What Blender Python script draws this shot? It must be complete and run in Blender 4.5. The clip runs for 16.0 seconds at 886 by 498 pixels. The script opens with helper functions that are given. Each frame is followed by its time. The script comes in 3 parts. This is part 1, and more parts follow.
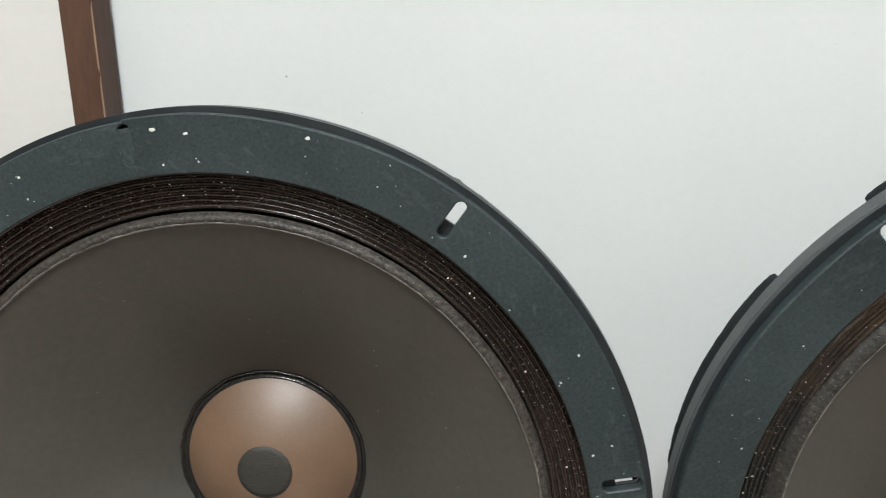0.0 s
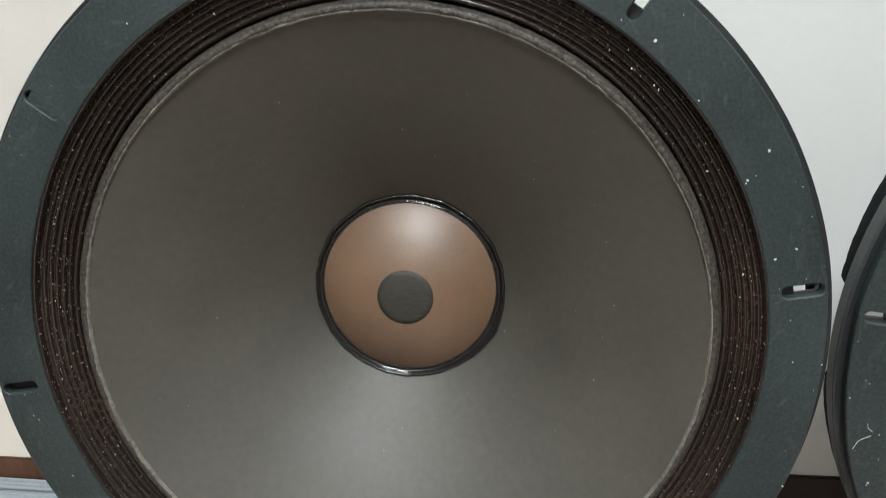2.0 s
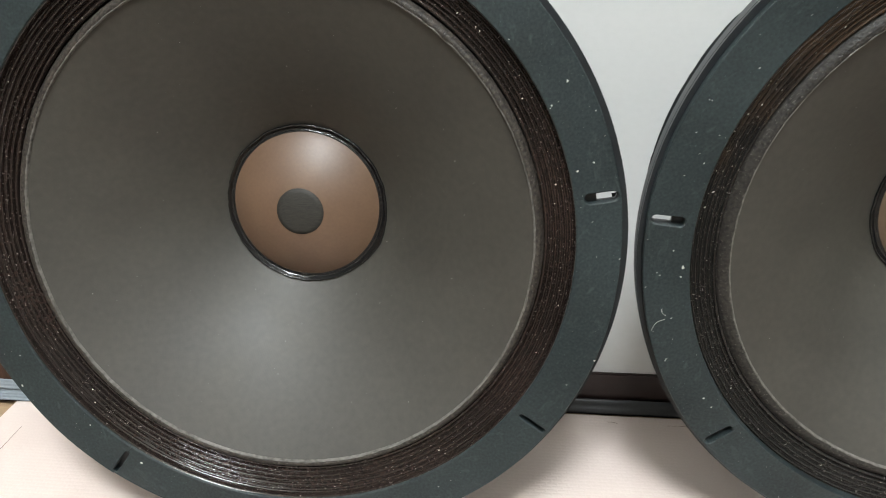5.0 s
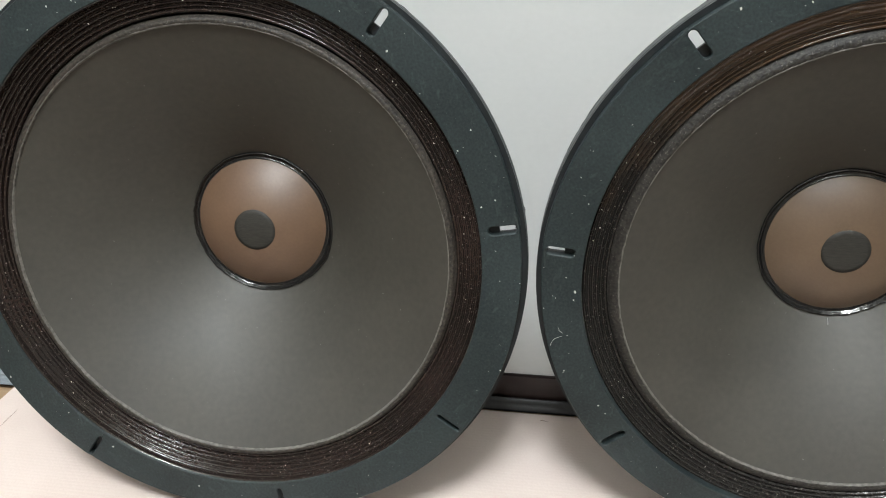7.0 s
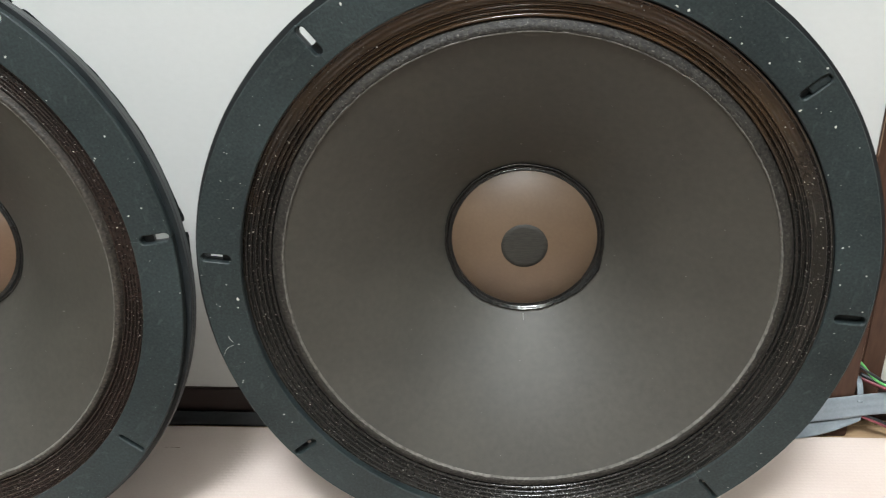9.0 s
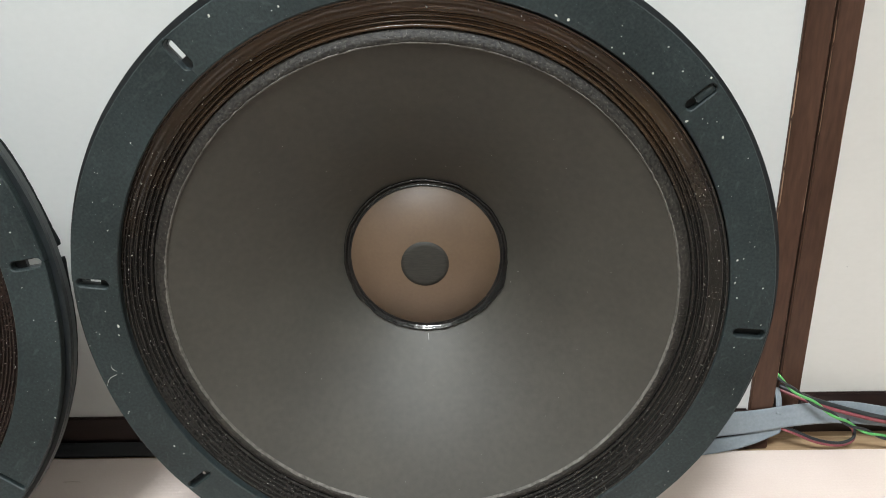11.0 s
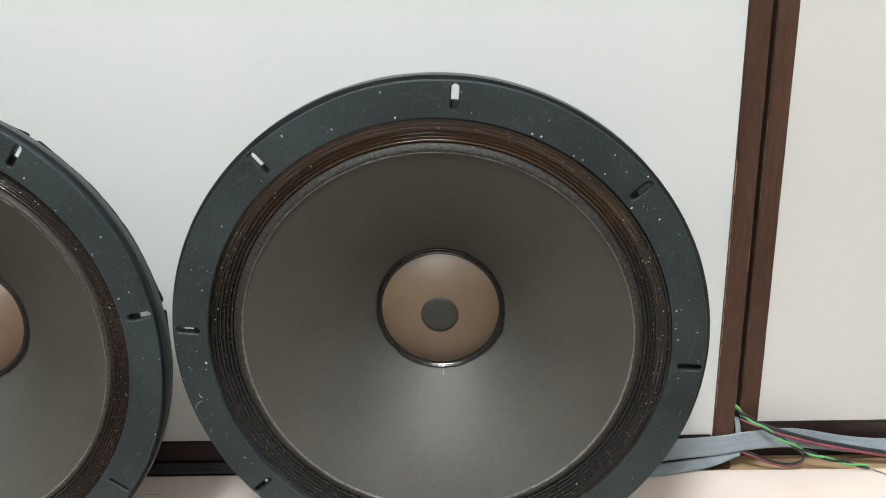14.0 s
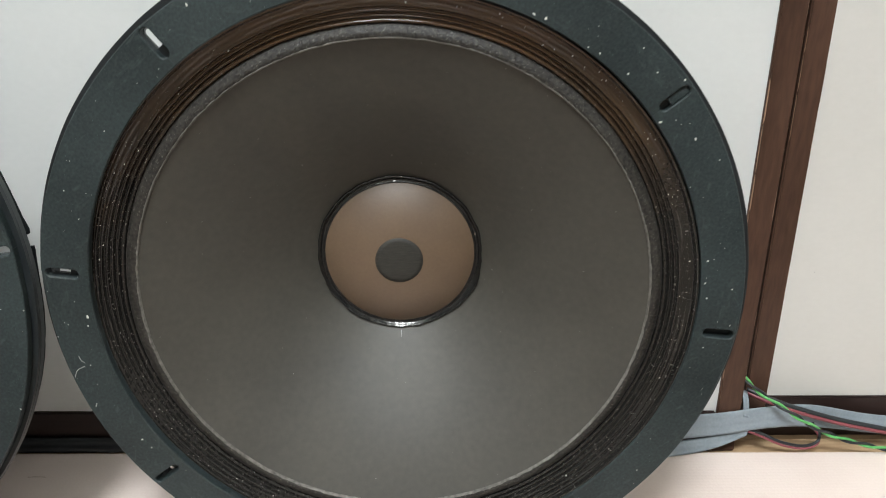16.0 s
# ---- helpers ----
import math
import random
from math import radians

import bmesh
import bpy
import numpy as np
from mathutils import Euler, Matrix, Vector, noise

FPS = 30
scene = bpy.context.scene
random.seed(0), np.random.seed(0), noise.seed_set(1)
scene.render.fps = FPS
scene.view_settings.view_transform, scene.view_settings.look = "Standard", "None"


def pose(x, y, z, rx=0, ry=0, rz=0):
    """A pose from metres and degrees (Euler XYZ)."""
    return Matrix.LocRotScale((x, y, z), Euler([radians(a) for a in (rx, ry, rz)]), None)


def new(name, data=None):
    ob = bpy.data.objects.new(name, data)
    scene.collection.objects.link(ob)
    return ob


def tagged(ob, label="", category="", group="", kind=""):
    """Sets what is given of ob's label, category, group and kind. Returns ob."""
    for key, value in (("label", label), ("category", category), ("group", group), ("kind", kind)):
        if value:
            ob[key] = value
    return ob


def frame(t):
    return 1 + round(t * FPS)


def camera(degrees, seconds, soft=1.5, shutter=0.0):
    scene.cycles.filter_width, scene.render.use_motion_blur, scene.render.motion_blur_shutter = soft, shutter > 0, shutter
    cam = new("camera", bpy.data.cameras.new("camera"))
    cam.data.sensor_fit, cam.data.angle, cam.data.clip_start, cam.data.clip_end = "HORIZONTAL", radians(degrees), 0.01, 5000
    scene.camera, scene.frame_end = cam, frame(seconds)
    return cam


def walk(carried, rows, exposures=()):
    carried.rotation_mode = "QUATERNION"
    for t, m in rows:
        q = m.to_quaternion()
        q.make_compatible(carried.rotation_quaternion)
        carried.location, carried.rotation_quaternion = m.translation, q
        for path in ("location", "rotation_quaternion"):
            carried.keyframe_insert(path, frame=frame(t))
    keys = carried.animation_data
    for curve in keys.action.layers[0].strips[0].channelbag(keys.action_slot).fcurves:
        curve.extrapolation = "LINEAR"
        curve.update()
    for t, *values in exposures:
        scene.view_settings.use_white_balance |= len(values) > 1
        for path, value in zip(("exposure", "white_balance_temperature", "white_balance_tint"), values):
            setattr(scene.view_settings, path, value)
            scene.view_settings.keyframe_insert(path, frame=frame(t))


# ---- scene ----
cam = camera(57.3, 16.0, soft=0.95, shutter=0.3)
METRES, EYE, TILT, LEAN, TURN = 0.96672, 0.417, -15.37, 1.006, 3.83
ROWS = [
    (0.0, 0.0, 0.0, 0.0, 0.0, 0.0, 0.0),
    (0.5, -0.0225, 0.0025, -0.0032, 0.79, -0.11, -0.34),
    (1.0, -0.0499, 0.0047, -0.0132, 1.43, -1.13, -0.58),
    (1.5, -0.0649, 0.0083, -0.0424, 1.85, -2.68, -0.84),
    (2.0, -0.0659, 0.0113, -0.0638, 1.69, -4.3, -0.77),
    (2.5, -0.0613, 0.0216, -0.0883, 1.76, -5.5, -0.74),
    (3.0, -0.0434, 0.0272, -0.1018, 1.65, -6.15, -0.97),
    (3.5, -0.0313, 0.021, -0.1126, 1.7, -6.44, -1.26),
    (4.0, -0.0216, -0.0034, -0.1105, 1.49, -6.85, -1.3),
    (6.5, 0.0667, -0.1301, -0.0451, 3.76, -7.27, -1.08),
    (7.0, 0.076, -0.1275, -0.0473, 3.93, -8.31, -1.95),
    (7.5, 0.0854, -0.1409, -0.039, 3.48, -9.69, -1.75),
    (8.0, 0.1449, -0.131, -0.0349, 2.16, -9.37, -1.22),
    (8.5, 0.2095, -0.1152, -0.0387, 0.63, -8.22, -0.71),
    (9.0, 0.2404, -0.1147, -0.054, -1.32, -6.97, 0.0),
    (9.5, 0.2538, -0.1113, -0.06, -2.85, -6.5, 0.38),
    (10.0, 0.2717, -0.1065, -0.0577, -3.67, -6.11, 0.39),
    (12.5, 0.2857, -0.0992, -0.0492, -4.11, -5.59, 1.08),
    (13.0, 0.2827, -0.1318, -0.0248, -3.52, -4.67, 0.74),
    (13.5, 0.2818, -0.1826, -0.0348, -2.94, -3.56, 0.85),
    (14.0, 0.2826, -0.2445, -0.0359, -2.45, -2.39, 1.22),
    (14.5, 0.2803, -0.2747, -0.0257, -2.39, -1.86, 1.47),
    (15.0, 0.2892, -0.2191, -0.0329, -2.77, -2.58, 1.46),
    (15.5, 0.3037, -0.1404, -0.0458, -3.84, -4.01, 0.93),
    (16.0, 0.2825, -0.1015, -0.0599, -5.72, -5.47, -0.41),
]
EXPOSURES = [(0.0, 0.06), (1.5, 0.04), (3.0, 0.13), (4.0, 0.10), (7.0, -0.12), (7.9, -0.10), (8.5, 0.03), (10.0, -0.07), (12.5, -0.07), (13.5, 0.0), (14.5, -0.06), (15.2, -0.02), (16.0, -0.07)]
walk(cam, [(t, pose(0, 0, EYE, TILT, LEAN, TURN) @ pose(METRES * x, METRES * y, METRES * z, 90 + pitch, roll, yaw)) for t, x, y, z, yaw, pitch, roll in ROWS], EXPOSURES)

# ---- world and light: a closed room lit by one round ceiling lamp ----
world = bpy.data.worlds.new("world")
scene.world = world
world.use_nodes = True
world.node_tree.nodes["Background"].inputs["Color"].default_value = (0.9, 0.95, 1.0, 1)
world.node_tree.nodes["Background"].inputs["Strength"].default_value = 0.05


def round_lamp(name, place, radius, watts, colour):
    data = bpy.data.lights.new(name, "POINT")
    data.shadow_soft_size, data.energy, data.color = radius, watts, colour
    ob = new(name, data)
    ob.location = place
    return ob


round_lamp("ceiling_lamp_light", (0.05, -0.98, 2.08), 0.24, 197, (0.94, 1.0, 1.03))


# ---- materials ----
def nodes_of(name):
    m = bpy.data.materials.new(name)
    m.use_nodes = True
    return m, m.node_tree.nodes, m.node_tree.links, m.node_tree.nodes["Principled BSDF"]


def ramp(nodes, stops):
    r = nodes.new("ShaderNodeValToRGB")
    while len(r.color_ramp.elements) < len(stops):
        r.color_ramp.elements.new(0.5)
    for e, (p, c) in zip(r.color_ramp.elements, stops):
        e.position, e.color = p, (*c, 1)
    return r


def surface(name, dark, light, rough=0.5, metal=0.0, scale=40.0, fine=600.0, stretch=(1, 1, 1), bump=0.15, depth=0.0005,
            rough_var=0.12, speck=None, speck_amount=0.7, spec=0.5, sheen=0.0, mix_fine=0.4):
    """Two scales of noise in colour, gloss and relief; speck: colour of fine dust in the pores."""
    m, n, l, b = nodes_of(name)
    tc = n.new("ShaderNodeTexCoord")
    mp = n.new("ShaderNodeMapping")
    mp.inputs["Scale"].default_value = stretch
    info = n.new("ShaderNodeObjectInfo")
    shift = n.new("ShaderNodeVectorMath")
    shift.operation = "MULTIPLY_ADD"
    shift.inputs[1].default_value = (1, 1, 1)
    off = n.new("ShaderNodeCombineXYZ")
    l.new(info.outputs["Random"], off.inputs["X"])
    l.new(info.outputs["Random"], off.inputs["Y"])
    l.new(tc.outputs["Object"], shift.inputs[0])
    l.new(off.outputs[0], shift.inputs[2])
    l.new(shift.outputs[0], mp.inputs["Vector"])
    big = n.new("ShaderNodeTexNoise")
    big.inputs["Scale"].default_value, big.inputs["Detail"].default_value = scale, 6
    small = n.new("ShaderNodeTexNoise")
    small.inputs["Scale"].default_value, small.inputs["Detail"].default_value = fine, 3
    l.new(mp.outputs[0], big.inputs["Vector"])
    l.new(mp.outputs[0], small.inputs["Vector"])
    mixv = n.new("ShaderNodeMix")
    mixv.inputs["Factor"].default_value = mix_fine
    l.new(big.outputs["Fac"], mixv.inputs["A"])
    l.new(small.outputs["Fac"], mixv.inputs["B"])
    r = ramp(n, [(0.3, dark), (0.7, light)])
    l.new(mixv.outputs["Result"], r.inputs["Fac"])
    colour = r.outputs["Color"]
    if speck:
        sn = n.new("ShaderNodeTexNoise")
        sn.inputs["Scale"].default_value, sn.inputs["Detail"].default_value = fine * 1.7, 2
        l.new(mp.outputs[0], sn.inputs["Vector"])
        sr = ramp(n, [(speck_amount, (0, 0, 0)), (min(1, speck_amount + 0.06), (1, 1, 1))])
        l.new(sn.outputs["Fac"], sr.inputs["Fac"])
        mc = n.new("ShaderNodeMix")
        mc.data_type = "RGBA"
        l.new(sr.outputs["Color"], mc.inputs["Factor"])
        l.new(colour, mc.inputs["A"])
        mc.inputs["B"].default_value = (*speck, 1)
        colour = mc.outputs["Result"]
    l.new(colour, b.inputs["Base Color"])
    rr = n.new("ShaderNodeMapRange")
    rr.inputs["To Min"].default_value, rr.inputs["To Max"].default_value = rough - rough_var, rough + rough_var
    l.new(big.outputs["Fac"], rr.inputs["Value"])
    l.new(rr.outputs["Result"], b.inputs["Roughness"])
    b.inputs["Metallic"].default_value = metal
    b.inputs["Specular IOR Level"].default_value = spec
    b.inputs["Sheen Weight"].default_value = sheen
    bp = n.new("ShaderNodeBump")
    bp.inputs["Strength"].default_value, bp.inputs["Distance"].default_value = bump, depth
    l.new(mixv.outputs["Result"], bp.inputs["Height"])
    l.new(bp.outputs[0], b.inputs["Normal"])
    return m


def math_node(n, l, op, a, b=None):
    k = n.new("ShaderNodeMath")
    k.operation = op
    for i, v in enumerate((a, b)):
        if v is None:
            continue
        if isinstance(v, (int, float)):
            k.inputs[i].default_value = v
        else:
            l.new(v, k.inputs[i])
    return k.outputs[0]


def cone_paper(name, dark, light, rough, pitch, threads, relief):
    """Doped paper pressed on a cloth: a fine weave that runs round and outwards from the axis (local z, through the origin)."""
    m, n, l, b = nodes_of(name)
    tc = n.new("ShaderNodeTexCoord")
    sep = n.new("ShaderNodeSeparateXYZ")
    l.new(tc.outputs["Object"], sep.inputs[0])
    x, y = sep.outputs["X"], sep.outputs["Y"]
    r = math_node(n, l, "SQRT", math_node(n, l, "ADD", math_node(n, l, "MULTIPLY", x, x), math_node(n, l, "MULTIPLY", y, y)))
    a = math_node(n, l, "ARCTAN2", y, x)
    drift = n.new("ShaderNodeTexNoise")
    drift.inputs["Scale"].default_value, drift.inputs["Detail"].default_value = 55, 3
    l.new(tc.outputs["Object"], drift.inputs["Vector"])
    r = math_node(n, l, "ADD", r, math_node(n, l, "MULTIPLY", drift.outputs["Fac"], pitch * 1.6))
    a = math_node(n, l, "ADD", a, math_node(n, l, "MULTIPLY", drift.outputs["Fac"], 9.0 / threads))
    rings = math_node(n, l, "SINE", math_node(n, l, "MULTIPLY", r, 2 * math.pi / pitch))
    spokes = math_node(n, l, "SINE", math_node(n, l, "MULTIPLY", a, threads))
    weave = math_node(n, l, "MULTIPLY", rings, spokes)
    big = n.new("ShaderNodeTexNoise")
    big.inputs["Scale"].default_value, big.inputs["Detail"].default_value = 22, 5
    l.new(tc.outputs["Object"], big.inputs["Vector"])
    small = n.new("ShaderNodeTexNoise")
    small.inputs["Scale"].default_value, small.inputs["Detail"].default_value = 260, 6
    l.new(tc.outputs["Object"], small.inputs["Vector"])
    f = math_node(n, l, "ADD", math_node(n, l, "MULTIPLY", big.outputs["Fac"], 0.55), math_node(n, l, "MULTIPLY", small.outputs["Fac"], 0.45))
    f = math_node(n, l, "ADD", f, math_node(n, l, "MULTIPLY", weave, 0.02))
    cr = ramp(n, [(0.32, dark), (0.68, light)])
    l.new(f, cr.inputs["Fac"])
    l.new(cr.outputs["Color"], b.inputs["Base Color"])
    rr = n.new("ShaderNodeMapRange")
    rr.inputs["To Min"].default_value, rr.inputs["To Max"].default_value = rough - 0.07, rough + 0.09
    l.new(big.outputs["Fac"], rr.inputs["Value"])
    l.new(rr.outputs["Result"], b.inputs["Roughness"])
    h = math_node(n, l, "ADD", math_node(n, l, "MULTIPLY", weave, 0.5), small.outputs["Fac"])
    bp = n.new("ShaderNodeBump")
    bp.inputs["Strength"].default_value, bp.inputs["Distance"].default_value = relief, 0.0002
    l.new(h, bp.inputs["Height"])
    l.new(bp.outputs[0], b.inputs["Normal"])
    return m


def woven_mat(name):
    """Pale pinkish ribbed mat: short raised dashes in rows along x, broken up by noise."""
    m, n, l, b = nodes_of(name)
    tc = n.new("ShaderNodeTexCoord")
    br = n.new("ShaderNodeTexBrick")
    br.inputs["Scale"].default_value = 1.0
    br.inputs["Brick Width"].default_value, br.inputs["Row Height"].default_value = 0.0075, 0.0036
    br.inputs["Mortar Size"].default_value, br.inputs["Mortar Smooth"].default_value = 0.0014, 1.0
    l.new(tc.outputs["Object"], br.inputs["Vector"])
    big = n.new("ShaderNodeTexNoise")
    big.inputs["Scale"].default_value, big.inputs["Detail"].default_value = 14, 6
    l.new(tc.outputs["Object"], big.inputs["Vector"])
    small = n.new("ShaderNodeTexNoise")
    small.inputs["Scale"].default_value, small.inputs["Detail"].default_value = 700, 2
    l.new(tc.outputs["Object"], small.inputs["Vector"])
    f = math_node(n, l, "ADD", math_node(n, l, "MULTIPLY", big.outputs["Fac"], 0.65), math_node(n, l, "MULTIPLY", small.outputs["Fac"], 0.35))
    cr = ramp(n, [(0.3, (0.70, 0.59, 0.54)), (0.7, (0.80, 0.695, 0.645))])
    l.new(f, cr.inputs["Fac"])
    l.new(cr.outputs["Color"], b.inputs["Base Color"])
    b.inputs["Roughness"].default_value = 0.55
    h = math_node(n, l, "ADD", math_node(n, l, "MULTIPLY", math_node(n, l, "SUBTRACT", 1.0, br.outputs["Fac"]), 1.0), math_node(n, l, "MULTIPLY", small.outputs["Fac"], 0.5))
    bp = n.new("ShaderNodeBump")
    bp.inputs["Strength"].default_value, bp.inputs["Distance"].default_value = 0.10, 0.0006
    l.new(h, bp.inputs["Height"])
    l.new(bp.outputs[0], b.inputs["Normal"])
    return m


M_GASKET = surface("gasket_board", (0.0065, 0.0115, 0.0128), (0.0355, 0.0500, 0.0520), rough=0.56, scale=16, fine=650, bump=0.5, depth=0.0005, speck=(0.11, 0.14, 0.14), speck_amount=0.71, spec=0.4, mix_fine=0.5)
def scuffed(m, colour, amount):
    """Long faint rub marks and smudges over the board."""
    n, l = m.node_tree.nodes, m.node_tree.links
    b = n["Principled BSDF"]
    old = b.inputs["Base Color"].links[0].from_socket
    tc = n.new("ShaderNodeTexCoord")
    mp = n.new("ShaderNodeMapping")
    mp.inputs["Rotation"].default_value = (0, 0, 0.7)
    mp.inputs["Scale"].default_value = (1.0, 0.4, 1.0)
    l.new(tc.outputs["Object"], mp.inputs["Vector"])
    wave = n.new("ShaderNodeTexNoise")
    wave.inputs["Scale"].default_value, wave.inputs["Detail"].default_value, wave.inputs["Distortion"].default_value = 210, 6, 1.2
    l.new(mp.outputs[0], wave.inputs["Vector"])
    r = ramp(n, [(0.58, (0, 0, 0)), (0.74, (amount, amount, amount))])
    l.new(wave.outputs["Fac"], r.inputs["Fac"])
    mix = n.new("ShaderNodeMix")
    mix.data_type = "RGBA"
    l.new(r.outputs["Color"], mix.inputs["Factor"])
    l.new(old, mix.inputs["A"])
    mix.inputs["B"].default_value = (*colour, 1)
    l.new(mix.outputs["Result"], b.inputs["Base Color"])


scuffed(M_GASKET, (0.085, 0.10, 0.10), 0.32)
M_FLANGE = surface("flange_enamel", (0.008, 0.0105, 0.013), (0.019, 0.0235, 0.026), rough=0.36, scale=90, fine=900, bump=0.3, depth=0.0004)
# Same metal as the rim, paled: light on its side put into the colour.
M_LIP = surface("lip_lit_grey", (0.026, 0.030, 0.032), (0.060, 0.066, 0.067), rough=0.42, scale=60, fine=600, bump=0.25, depth=0.0004)
M_CORK = surface("rear_gasket_cork", (0.005, 0.006, 0.007), (0.014, 0.017, 0.018), rough=0.9, scale=160, fine=900, bump=0.8, depth=0.001, spec=0.15)
M_SURROUND = [surface("doped_surround_" + tone, dark, light, rough=0.18, scale=12, fine=420, bump=0.45, depth=0.0008, rough_var=0.08, spec=0.45, speck=(0.18, 0.17, 0.165), speck_amount=0.67, mix_fine=0.45)
              for tone, dark, light in (("red_black", (0.009, 0.0072, 0.0067), (0.035, 0.0225, 0.0185)), ("brown", (0.0095, 0.009, 0.0085), (0.026, 0.0238, 0.0218)))]
def browned(m):
    """The dope has browned over the upper part of the ring, unevenly."""
    n, l = m.node_tree.nodes, m.node_tree.links
    b = n["Principled BSDF"]
    old = b.inputs["Base Color"].links[0].from_socket
    tc = n.new("ShaderNodeTexCoord")
    sep = n.new("ShaderNodeSeparateXYZ")
    l.new(tc.outputs["Object"], sep.inputs[0])
    patch = n.new("ShaderNodeTexNoise")
    patch.inputs["Scale"].default_value = 30
    l.new(tc.outputs["Object"], patch.inputs["Vector"])
    h = math_node(n, l, "ADD", sep.outputs["Y"], math_node(n, l, "MULTIPLY", patch.outputs["Fac"], 0.10))
    rng = n.new("ShaderNodeMapRange")
    rng.inputs["From Min"].default_value, rng.inputs["From Max"].default_value = 0.10, 0.20
    rng.inputs["To Max"].default_value = 0.75
    l.new(h, rng.inputs["Value"])
    mix = n.new("ShaderNodeMix")
    mix.data_type = "RGBA"
    l.new(rng.outputs["Result"], mix.inputs["Factor"])
    l.new(old, mix.inputs["A"])
    mix.inputs["B"].default_value = (0.078, 0.040, 0.017, 1)
    l.new(mix.outputs["Result"], b.inputs["Base Color"])


browned(M_SURROUND[1])
for m in M_SURROUND:
    gloss = m.node_tree.nodes["Principled BSDF"]
    gloss.inputs["Coat Weight"].default_value = 0.35
    gloss.inputs["Coat Roughness"].default_value = 0.10
    m.node_tree.links.new(gloss.inputs["Normal"].links[0].from_socket, gloss.inputs["Coat Normal"])
M_FRAY = [surface("frayed_edge_" + tone, dark, light, rough=0.6, scale=sc, fine=520, bump=0.9, depth=0.0009, speck=(0.11, 0.10, 0.092), speck_amount=0.64, mix_fine=0.78)
          for tone, dark, light, sc in (("brown", (0.002, 0.0015, 0.001), (0.068, 0.056, 0.045), 30), ("grey", (0.001, 0.001, 0.0008), (0.044, 0.039, 0.033), 60))]
M_CONE = cone_paper("cone_paper", (0.0221, 0.0203, 0.0150), (0.0455, 0.0418, 0.0322), 0.62, 0.0017, 340, 0.07)
M_CONE.node_tree.nodes["Principled BSDF"].inputs["Specular IOR Level"].default_value = 1.0
M_CONE.node_tree.nodes["Principled BSDF"].inputs["Coat Weight"].default_value = 0.1
M_CONE.node_tree.nodes["Principled BSDF"].inputs["Coat Roughness"].default_value = 0.62
M_CAP = [surface("cap_paper_" + tone, dark, light, rough=0.55, scale=22, fine=520, bump=0.22, depth=0.0007, rough_var=0.06, spec=0.8, mix_fine=0.3)
         for tone, dark, light in (("russet", (0.110, 0.058, 0.030), (0.172, 0.099, 0.056)), ("tan", (0.096, 0.057, 0.031), (0.146, 0.093, 0.054)))]
for m in M_CAP:
    m.node_tree.nodes["Principled BSDF"].inputs["Coat Weight"].default_value = 0.55
    m.node_tree.nodes["Principled BSDF"].inputs["Coat Roughness"].default_value = 0.48
M_SEAM = surface("torn_paper_seam", (0.05, 0.046, 0.040), (0.24, 0.23, 0.21), rough=0.5, scale=60, fine=400, bump=0.6, depth=0.0006, mix_fine=0.6)
M_GLUE = surface("black_glue", (0.004, 0.0045, 0.005), (0.010, 0.011, 0.012), rough=0.13, scale=70, fine=380, bump=0.6, depth=0.0008, spec=0.8, rough_var=0.06, mix_fine=0.5)
M_FLECK = surface("white_paint", (0.55, 0.54, 0.48), (0.75, 0.74, 0.69), rough=0.6, scale=200)
M_PAPER = surface("door_paper", (0.55, 0.563, 0.555), (0.605, 0.615, 0.606), rough=0.75, scale=6, fine=300, stretch=(0.6, 1, 1), bump=0.07, depth=0.0004, mix_fine=0.3)
M_PAPER_WARM = surface("aged_door_paper", (0.55, 0.536, 0.508), (0.595, 0.58, 0.552), rough=0.75, scale=6, fine=300, stretch=(0.6, 1, 1), bump=0.07, depth=0.0004, mix_fine=0.3)
M_STILE = surface("brown_lacquered_wood", (0.038, 0.019, 0.0125), (0.098, 0.051, 0.034), spec=0.22, rough=0.5, scale=24, fine=320, stretch=(1, 1, 0.16), bump=0.2, depth=0.0004)
M_WORN = surface("worn_edge_wood", (0.20, 0.11, 0.07), (0.36, 0.23, 0.15), rough=0.6, scale=60, fine=400, stretch=(1, 1, 0.1))
M_RAIL = surface("dark_lacquered_wood", (0.014, 0.008, 0.008), (0.030, 0.016, 0.014), rough=0.35, scale=28, fine=320, stretch=(0.06, 1, 1), bump=0.15, depth=0.0004)
M_SILL = surface("bare_sill_wood", (0.36, 0.235, 0.13), (0.56, 0.40, 0.25), rough=0.55, scale=30, fine=380, stretch=(0.07, 1, 1), bump=0.2, depth=0.0004)
M_FLOOR = surface("dark_floor_wood", (0.10, 0.070, 0.046), (0.17, 0.122, 0.082), rough=0.5, scale=20, fine=300, stretch=(0.07, 1, 1), bump=0.2, depth=0.0004)
M_MAT = woven_mat("woven_mat")
M_GREY = surface("grey_pvc", (0.175, 0.21, 0.24), (0.25, 0.29, 0.325), rough=0.42, scale=40, fine=500, bump=0.06, depth=0.0003)
M_BLACK = surface("black_pvc", (0.012, 0.014, 0.017), (0.025, 0.029, 0.033), rough=0.38, scale=40, fine=500, bump=0.06, depth=0.0003)
M_RED = surface("red_pvc", (0.19, 0.045, 0.058), (0.28, 0.075, 0.088), rough=0.42, scale=40, fine=500, bump=0.06, depth=0.0003)
M_GREEN = surface("green_pvc", (0.08, 0.34, 0.09), (0.14, 0.46, 0.15), rough=0.4, scale=40, fine=500, bump=0.06, depth=0.0003)
M_SPECK = surface("speck_dirt", (0.30, 0.30, 0.29), (0.42, 0.42, 0.41), rough=0.8, scale=300)
